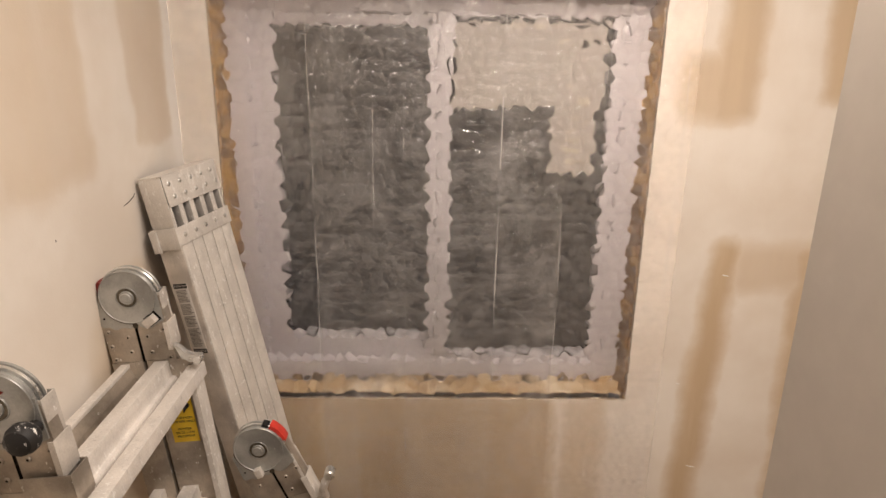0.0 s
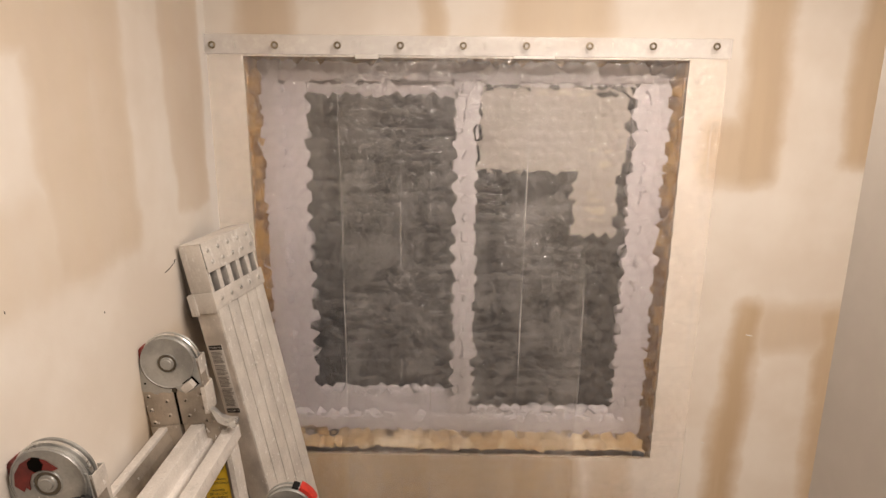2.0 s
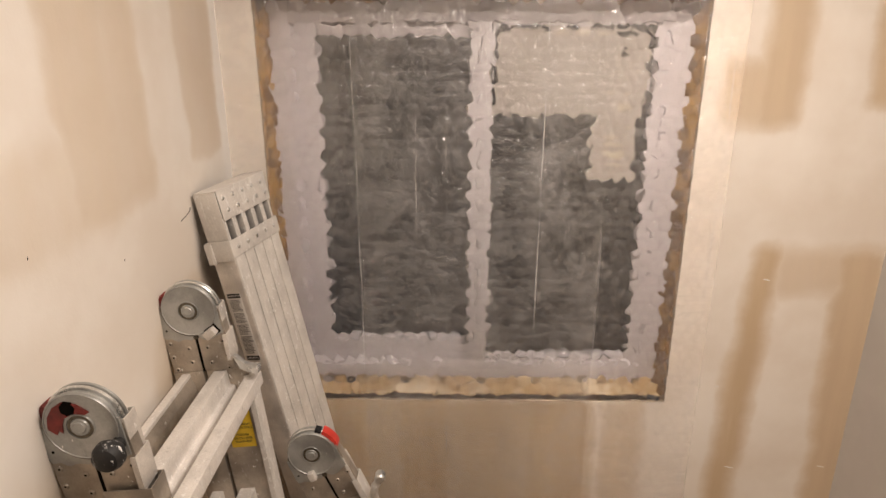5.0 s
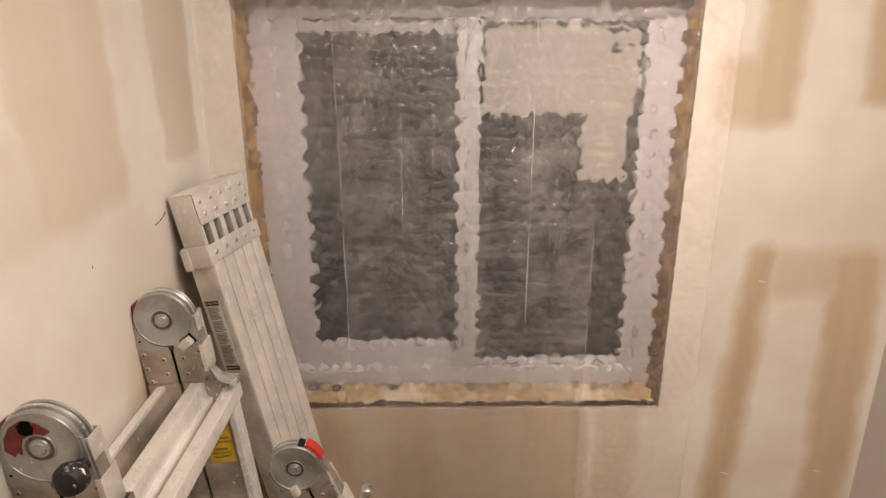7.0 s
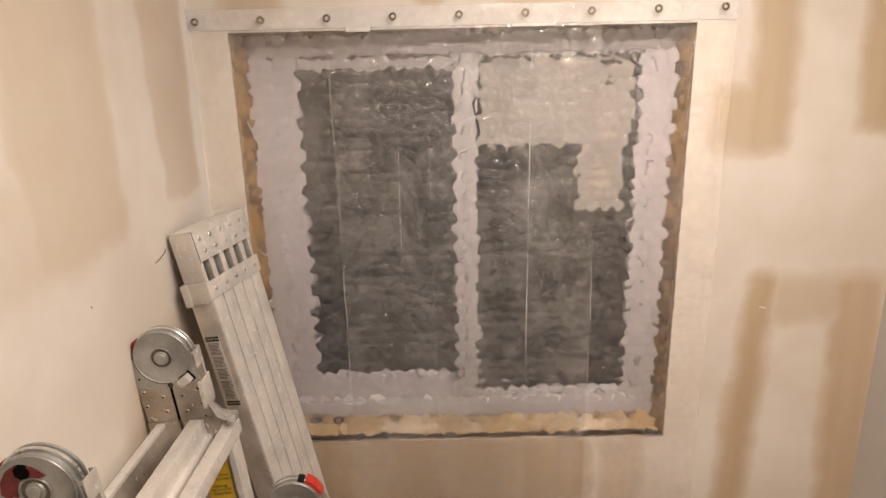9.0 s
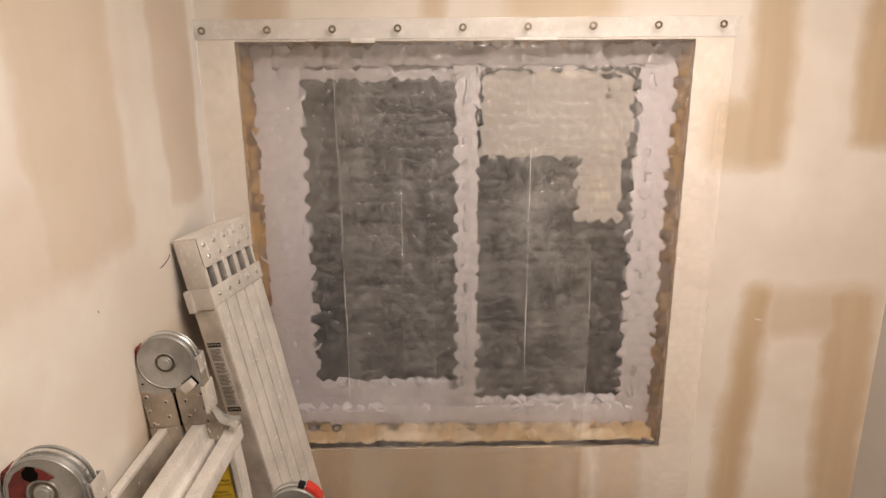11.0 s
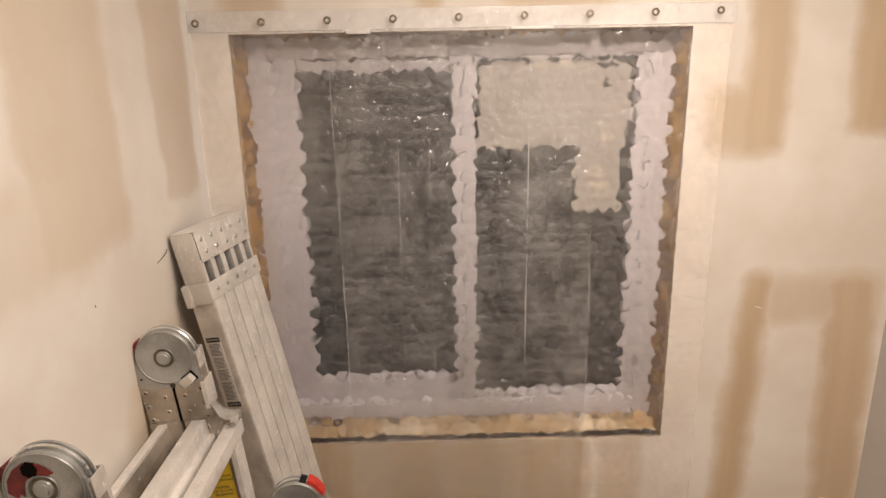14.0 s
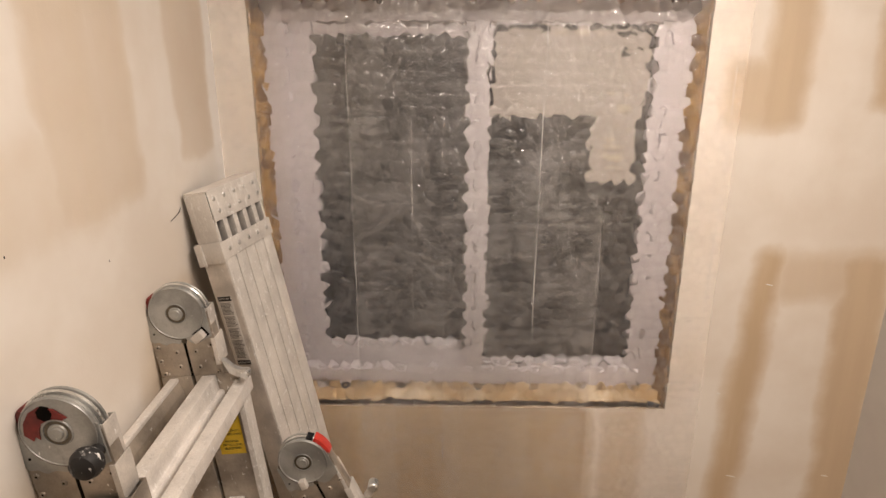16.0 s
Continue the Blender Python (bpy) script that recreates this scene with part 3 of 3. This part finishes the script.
def rivets(places, y, parent, m, r=0.0052):
    for a, b in places:
        bm = lathe([(0, 0.0012), (r * 0.35, 0.0012), (r * 0.45, 0.0022), (r * 0.8, 0.0018), (r, 0.0)], (a, y, b), seg=12)
        bm.transform(m)
        head = part("rivet", bm, M_ALU_DARK, parent)
        # dark disc painted for the shade in the rivet's open centre
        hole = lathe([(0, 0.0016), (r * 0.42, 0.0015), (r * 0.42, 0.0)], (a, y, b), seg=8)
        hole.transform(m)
        part("rivet_hole_shade", hole, M_DARK, head)


def hinge(y, m, red, tab, parent):
    """The round lock of a ladder joint, its face at y, with the two arms under it. m: where it sits in the ladder's frame."""
    def put(name, bm, mat, label=""):
        bm.transform(m)
        return part(name, bm, mat, parent, label)
    lock = put("hinge_lock", disc(y, 0.0535, 0.007), M_STEEL, "round galvanised hinge plate")
    for r0, r1, h in ((0.050, 0.0525, 0.0012), (0.0185, 0.0205, 0.002)):
        bm = lathe([(r0, 0), (r0 + 0.0006, h), (r1 - 0.0006, h), (r1, 0)], (0, y, 0), seg=48)
        bm.transform(m)
        part("raised_ring", bm, M_STEEL, lock)
    bm = lathe([(0, 0.004), (0.008, 0.0045), (0.0095, 0.003), (0.0125, 0.003), (0.014, 0.0)], (0, y, 0), seg=32)
    bm.transform(m)
    part("boss", bm, M_STEEL, lock)
    bm = lathe([(0.0135, 0), (0.0138, 0.0009), (0.0182, 0.0009), (0.0185, 0)], (0, y, 0), seg=40)
    bm.transform(m)
    part("grease_ring", bm, M_GREASE_SHADE, lock)
    put("lock_core", disc(y + 0.0072, 0.0515, 0.005), M_STEEL)
    put("lock_plate", disc(y + 0.0125, 0.0565, 0.005), M_BRIGHT)
    put("lock_core", disc(y + 0.018, 0.0520, 0.004), M_BRIGHT)
    put("lock_plate", disc(y + 0.0225, 0.0560, 0.004), M_STEEL)
    put("release_tab", arc(0.046, 0.0612, red[0], red[1], y + 0.006, y + 0.03), tab, "red plastic release tab")
    # the two arms, and the steel plates that lap over their tops
    put("hinge_arm", prism([(-0.060, 0.006), (-0.050, 0.0), (-0.010, -0.03), (-0.002, -0.066), (-0.0015, -0.135), (-0.061, -0.135), (-0.0635, -0.06)], y + 0.0045, y + 0.028, 0.0012), M_ALU_DARK)
    put("hinge_arm", prism([(0.010, -0.05), (0.030, -0.02), (0.058, 0.0), (0.062, -0.06), (0.064, -0.135), (0.0035, -0.135), (0.0035, -0.066)], y + 0.0035, y + 0.028, 0.0012), M_ALU_DARK)
    put("arm_plate", prism([(-0.0610, 0.003), (-0.0635, -0.054), (-0.058, -0.059), (-0.047, -0.0585), (-0.040, -0.0635), (-0.034, -0.0655), (-0.028, -0.0625), (-0.020, -0.0615), (-0.008, -0.0645), (-0.002, -0.0605), (-0.002, -0.040), (-0.030, -0.020)], y + 0.0022, y + 0.0052, 0.0006), M_STEEL, "scalloped steel plate")
    put("lock_tongue", prism([(0.030, 0.040), (0.0515, 0.0105), (0.0555, 0.0085), (0.0565, -0.030), (0.0575, -0.052), (0.044, -0.0575), (0.033, -0.0640), (0.021, -0.0655), (0.013, -0.0610), (0.004, -0.0500), (0.010, 0.0)], y + 0.0006, y + 0.0036, 0.0006), M_STEEL, "steel tongue of the lock plate")
    # dark filler between the arms: the shade of their gap as colour
    put("arm_gap_shade", box((-0.0016, y + 0.0040, -0.135), (0.0036, y + 0.0060, -0.058)), M_DARK)
    put("gap_plug", lathe([(0, 0.0008), (0.0045, 0.0004), (0.0056, -0.002)], (0.0008, y + 0.0025, -0.0590), seg=14), M_GREASE_SHADE)
    # dark raised arc that paints the shade at the disc's lower left edge
    put("groove_shade", arc(0.0533, 0.0552, 168, 292, y + 0.0012, y + 0.0040, 22), M_GREASE_SHADE)
    for a, b in ((-0.053, -0.040), (0.0475, -0.006)):
        put("pin_hole", lathe([(0, 0.0004), (0.0022, 0.0002), (0.0024, -0.002)], (a, y + (0.0021 if a < 0 else 0.0005), b), seg=10), M_DARK)
    return lock


def channel(a0, a1, b0, b1, y0, y1, wall=0.0022):
    """An open U of thin metal, its back to the room."""
    bm = box((a1 - wall, y0, b0), (a1, y1, b1), 0.0006)
    box((a0, y0, b0), (a1 - wall, y0 + wall, b1), 0.0006, bm=bm)
    return box((a0, y1 - wall, b0), (a1 - wall, y1, b1), 0.0006, bm=bm)


FAR, NEAR = -0.485, -0.859
one = Matrix.Identity(4)
RA = [(-0.054, -0.070), (-0.019, -0.083), (-0.054, -0.100), (-0.019, -0.114), (-0.052, -0.128)]
RB = [(0.052, -0.071), (0.019, -0.083), (0.054, -0.103), (0.020, -0.117), (0.054, -0.130)]
for y in (FAR, NEAR):
    lock = hinge(y, one, (146, 188), M_DULL_RED, ladder)
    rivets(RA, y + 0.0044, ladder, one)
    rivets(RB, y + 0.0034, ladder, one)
    part("rail", box((-0.0625, y + 0.003, REACH), (-0.0025, y + 0.030, -0.1355), 0.002), M_ALU_DARK, ladder, "scuffed aluminium rail")
    part("rail", box((0.004, y + 0.0045, REACH), (0.089 if y == FAR else 0.0715, y + 0.030, -0.1355), 0.002), M_ALU_DARK, ladder, "scuffed aluminium rail")
    part("rail_sleeve", channel(0.050, 0.0600, -0.062, 0.004, y + 0.004, y + 0.036), M_SIDE, ladder)
    part("rail_sleeve", channel(0.056, 0.0645, -0.112, -0.055, y - 0.0035, y + 0.038), M_SIDE, ladder)
    part("rail_flange", channel(0.081 if y == FAR else 0.003, 0.092 if y == FAR else 0.0745, REACH, -0.150 if y == FAR else -0.108, y - 0.005, y + 0.038), M_ALU if y == FAR else M_ALU_DARK, ladder, "bright edge of the rail")
# dark plate behind the pin, painted for the shade round its edge
part("pin_gap_shade", box((-0.0135, -0.0012, -0.0105), (0.0135, 0.001, 0.0105), 0.0005, m=Matrix.Translation((0.038, FAR, -0.046)) @ Euler((0, radians(-33), 0)).to_matrix().to_4x4()), M_DARK, ladder)
part("hinge_pin", box((-0.0115, -0.016, -0.008), (0.0115, 0.0, 0.008), 0.0015, m=Matrix.Translation((0.037, FAR, -0.047)) @ Euler((0, radians(-33), 0)).to_matrix().to_4x4()), M_SIDE, ladder, "square spring pin")
part("knob", lathe([(0.010, -0.004), (0.010, 0.012), (0.0175, 0.015), (0.0215, 0.022), (0.0215, 0.031), (0.0175, 0.040), (0.009, 0.044), (0, 0.0445)], (0.046, NEAR, -0.031), seg=36), M_KNOB, ladder, "round black knob flecked with paint")
# worn red sticker left on the near lock
part("worn_sticker", prism([(-0.046, 0.0), (-0.042, 0.018), (-0.031, 0.033), (-0.016, 0.041), (0.004, 0.036), (0.019, 0.022), (0.012, 0.019), (-0.004, 0.022), (-0.019, 0.015), (-0.024, 0.004), (-0.026, -0.008), (-0.031, -0.003), (-0.035, -0.010)], NEAR - 0.0016, NEAR - 0.0002), M_DULL_RED, ladder, "worn red sticker on the hinge")
part("worn_sticker", lathe([(0, 0.0024), (0.011, 0.0021), (0.012, 0.0)], (-0.010, NEAR, 0.030), seg=7), M_DARK, ladder)

# rungs: flat treads with a lower rounded ledge
RY0, RY1 = NEAR + 0.030, FAR + 0.004


def rung(a0, w, top, ledge):
    out = [(a0, top), (a0 + w, top), (a0 + w, top - 0.020)]
    if ledge:
        out += [(a0 + w + 0.001, top - 0.032), (a0 + w + ledge * 0.8, top - 0.033), (a0 + w + ledge, top - 0.037)]
        out += [(a0 + w + ledge, top - 0.050), (a0, top - 0.050)]
    else:
        out += [(a0 + w, top - 0.032), (a0, top - 0.032)]
    return prism(out, RY0, RY1, 0.0016)


inner = part("rung", prism([(-0.046, -0.138), (-0.029, -0.138), (-0.029, -0.146), (-0.046, -0.146)], RY0, RY1, 0.0016), M_RUNG, ladder, "paint-smeared flat rung")
part("rung_side", prism([(-0.046, -0.1465), (-0.030, -0.1465), (-0.024, -0.166), (-0.024, -0.188), (-0.046, -0.188)], RY0, RY1, 0.0012), M_ALU_DARK, inner, "worn bare side of the rung")
part("rung", rung(0.019, 0.028, -0.137, 0.010), M_RUNG, ladder, "paint-smeared flat rung")
part("rung", prism([(0.081, -0.152), (0.109, -0.152), (0.109, -0.180), (0.081, -0.180)], NEAR - 0.02, FAR + 0.02, 0.002), M_RUNG, ladder, "paint-smeared square bar")
for k in range(1, 4):
    part("rung", rung(-0.048, 0.024, -0.140 - 0.29 * k, 0.013), M_RUNG, ladder)
    part("rung", rung(0.014, 0.033, -0.137 - 0.29 * k, 0.014), M_RUNG, ladder)

latch = part("latch_lever", prism([(0.070, -0.098), (0.077, -0.101), (0.090, -0.117), (0.103, -0.123), (0.118, -0.124), (0.120, -0.132), (0.108, -0.138), (0.094, -0.137), (0.080, -0.128)], FAR - 0.012, FAR + 0.002, 0.002), M_BRIGHT, ladder, "chunky cast latch lever")
part("latch_cap", lathe([(0, 0.009), (0.0065, 0.0085), (0.008, 0.006), (0.008, -0.008), (0, -0.008)], (0.113, FAR - 0.013, -0.130), seg=20), M_BRIGHT, latch)

# yellow climbing label on the far rail
label = part("yellow_label", box((0.020, FAR + 0.0034, -0.322), (0.072, FAR + 0.0044, -0.205), 0.0003), M_YELLOW, ladder, "yellow climbing label with black arrow")
part("arrow", prism([(0.034, -0.246), (0.034, -0.230), (0.052, -0.230), (0.052, -0.220), (0.068, -0.238), (0.052, -0.256), (0.052, -0.246)], FAR + 0.0028, FAR + 0.0033), M_INK, label)
for k, t in enumerate(("CLIMB FROM", "THIS SIDE ONLY", "", "MONTER", "DE CE C\u00d4T\u00c9", "SEULEMENT")):
    if t:
        words(t, 0.0068, label, Matrix.Translation((0.047, FAR + 0.0030, -0.266 - 0.0085 * k)) @ Euler((radians(90), 0, 0)).to_matrix().to_4x4(), M_INK)

# the lower joint of the ladder, folded out further from the wall
joint = thing("folding_ladder_joint", "lower galvanised hinge of the ladder, leaning out from the wall", "ladder", m=tilted(-0.365, 0, 1.014, radians(23)))
JY = -0.443
hinge(JY, one, (-4, 42), M_RED, joint)
part("release_gap", arc(0.050, 0.0585, 44, 58, JY + 0.005, JY + 0.026), M_BLACK, joint)
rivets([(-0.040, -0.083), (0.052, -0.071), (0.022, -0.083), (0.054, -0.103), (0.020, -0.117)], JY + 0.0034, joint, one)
JR = -1.085
part("rail", box((-0.0625, JY + 0.003, JR), (-0.0025, JY + 0.030, -0.1355), 0.002), M_ALU_DARK, joint)
part("rail", box((0.004, JY + 0.003, JR), (0.0632, JY + 0.030, -0.1355), 0.002), M_ALU_DARK, joint)
part("rail_sleeve", channel(0.052, 0.060, -0.100, -0.035, JY + 0.003, JY + 0.036), M_ALU, joint)
part("rail_flange", channel(0.052, 0.066, JR, -0.095, JY - 0.003, JY + 0.038), M_ALU, joint)
part("hinge_pin", box((-0.007, -0.014, -0.010), (0.007, 0.0, 0.010), 0.0015, m=Matrix.Translation((-0.020, JY, -0.046))), M_SIDE, joint, "square spring pin")
lug = part("latch_lever", tube([(0.080, JY, -0.16), (0.088, JY - 0.01, -0.135), (0.100, JY - 0.012, -0.118), (0.115, JY - 0.01, -0.108)], 0.009, 12), M_ALU, joint)
part("latch_cap", lathe([(0, 0.012), (0.009, 0.011), (0.0115, 0.008), (0.0115, -0.012), (0, -0.012)], (0.118, JY - 0.01, -0.104), seg=20), M_BRIGHT, lug)

# ---- the work platform standing behind the ladder ----
up = Vector((-0.189, 0, 0.982)).normalized()
across = Vector((0.275, 0.96, 0.0446)).normalized()
out_ = across.cross(up).normalized()
across = up.cross(out_).normalized()
frame_m = Matrix((across, out_, up)).transposed().to_4x4()  # local x: across the ribs, y: outward, z: up
frame_m.translation = Vector((-0.567, -0.295, 1.564))
plank = thing("work_platform", "ribbed aluminium ladder platform leaning upright in the corner", "platform", m=frame_m)
PW, PT, PL = 0.183, 0.058, 1.575
rib_w = PW / 5
part("side_panel", box((0.0, -PT, -PL), (0.0025, -0.003, -0.001), 0.0006), M_SIDE, plank, "worn aluminium side of the platform")
part("side_panel", box((PW - 0.0025, -PT, -PL), (PW, -0.003, -0.001), 0.0006), M_ALU_DARK, plank)
part("back_lip", box((0.0, -PT - 0.002, -PL), (0.012, -PT, -0.004), 0.0006), M_ALU, plank)
for k in range(5):
    x = k * rib_w
    part("rib", box((x + 0.0011, -0.0225, -PL), (x + rib_w - 0.0011, 0.0, -0.140), 0.0012), M_ALU, plank, "paint-splashed aluminium rib" if k == 0 else "")
    part("rib_end", box((x + rib_w * 0.0 + (0.002 if k == 0 else -0.007), -0.0205, -0.142), (x + (0.008 if k == 0 else 0.008), -0.0015, -0.060), 0.0012), M_ALU, plank)
part("rib_end", box((PW - 0.008, -0.0205, -0.142), (PW - 0.002, -0.0015, -0.060), 0.0012), M_ALU, plank)
# near-black sheet behind the slots: their deep shade put into colour
part("inner_shade", box((0.003, -0.050, -0.30), (PW - 0.003, -0.047, -0.006)), M_DARK, plank)
part("end_cap", box((0.0, 0.0, -0.066), (PW, 0.0026, 0.0), 0.0008), M_ALU, plank, "riveted end plate")
part("end_cap_top", box((-0.001, -PT, -0.0005), (PW + 0.001, 0.0026, 0.0022), 0.0008), M_RUNG, plank)
part("end_cap_side", box((-0.0022, -PT + 0.002, -0.112), (0.0, -0.001, -0.002), 0.0008), M_ALU, plank)
collar = part("collar", box((-0.005, 0.0, -0.150), (PW + 0.003, 0.0032, -0.110), 0.001), M_ALU, plank, "riveted collar strap")
bm = box((-0.0075, -PT - 0.004, -0.156), (-0.0046, 0.0032, -0.109), 0.001)
box((-0.0075, -PT - 0.007, -0.160), (0.012, -PT - 0.004, -0.112), 0.001, bm=bm)
box((-0.011, -PT - 0.007, -0.160), (-0.0076, -PT + 0.012, -0.112), 0.001, bm=bm)
part("collar_clip", bm, M_ALU, collar)


def out_rivet(x, z, y):
    bm = bmesh.new()
    bmesh.ops.create_uvsphere(bm, u_segments=10, v_segments=6, radius=0.0052)
    bm.transform(Matrix.Translation((x, y, z)) @ Matrix.Diagonal((1, 0.5, 1, 1)))
    return bm


for k in range(5):
    x = (k + 0.5) * rib_w
    for dz in (-0.018, -0.046):
        part("rivet", out_rivet(x + (0.004 if dz < -0.03 else -0.004), dz, 0.0028), M_BRIGHT, plank)
    part("rivet", out_rivet(x, -0.130, 0.0034), M_BRIGHT, plank)

# warning label on the narrow side
LZ = -0.235
warn = part("warning_label", box((-0.0008, -0.056, LZ - 0.170), (0.0, -0.018, LZ), 0.0002), M_LABEL, plank, "grey warning label with black headers")
side = Matrix(((0, 0, -1), (-1, 0, 0), (0, 1, 0))).to_4x4()


def on_side(y, z, x=-0.0014):
    m = side.copy()
    m.translation = (x, y, z)
    return m


part("header", box((-0.0014, -0.053, LZ - 0.011), (-0.0007, -0.018, LZ)), M_INK, warn, smooth=False)
part("header", box((-0.0014, -0.053, LZ - 0.170), (-0.0007, -0.018, LZ - 0.159)), M_INK, warn, smooth=False)
words("AVERTISSEMENT", 0.0052, warn, on_side(-0.0355, LZ - 0.0055, -0.0017), M_LABEL)
words("ATTENTION", 0.0056, warn, on_side(-0.0355, LZ - 0.1645, -0.0017), M_LABEL)
rng = random.Random(12)
for k in range(42):
    z = LZ - 0.016 - 0.0033 * k
    if k in (9, 18, 27):
        continue
    part("text_bar", box((-0.0012, -0.051, z - 0.0011), (-0.0007, -0.051 + rng.uniform(0.022, 0.031), z)), M_INK, warn, smooth=False)

# ---- small marks on the west wall ----
wire = tagged(new("bent_wire", finish(tube([(WEST + 0.001, -0.335, 1.512), (WEST + 0.004, -0.318, 1.517), (WEST + 0.006, -0.300, 1.524), (WEST + 0.002, -0.286, 1.528)], 0.0007, 6), "bent_wire", M_DARK)), "thin dark wire sticking from the drywall", "wire")
for y, z, s in ((-0.575, 1.508, 0.0018), (-0.81, 1.592, 0.0018)):
    own = bmesh.new()
    bmesh.ops.create_icosphere(own, subdivisions=1, radius=s, matrix=Matrix.Translation((WEST, y, z)) @ Matrix.Diagonal((0.3, 0.7, 1.5, 1)))
    tagged(new("wall_nick", finish(own, "wall_nick", M_DARK)), "small dark nick in the joint compound", "wall nick", group="nicks in the drywall")

for x, z, w in ((0.79, 1.257, 0.011), (0.772, 0.655, 0.016), (1.045, 0.66, 0.012), (0.70, 0.93, 0.006)):
    own = bmesh.new()
    bmesh.ops.create_icosphere(own, subdivisions=2, radius=1, matrix=Matrix.Translation((x, 0, z)) @ Matrix.Rotation(radians(12), 4, "Y") @ Matrix.Diagonal((w, 0.0008, 0.0018, 1)))
    tagged(new("spackle_fleck", finish(own, "spackle_fleck", M_TAPE, True)), "dried white spackle fleck on the drywall", "spackle fleck", group="flecks on the drywall")
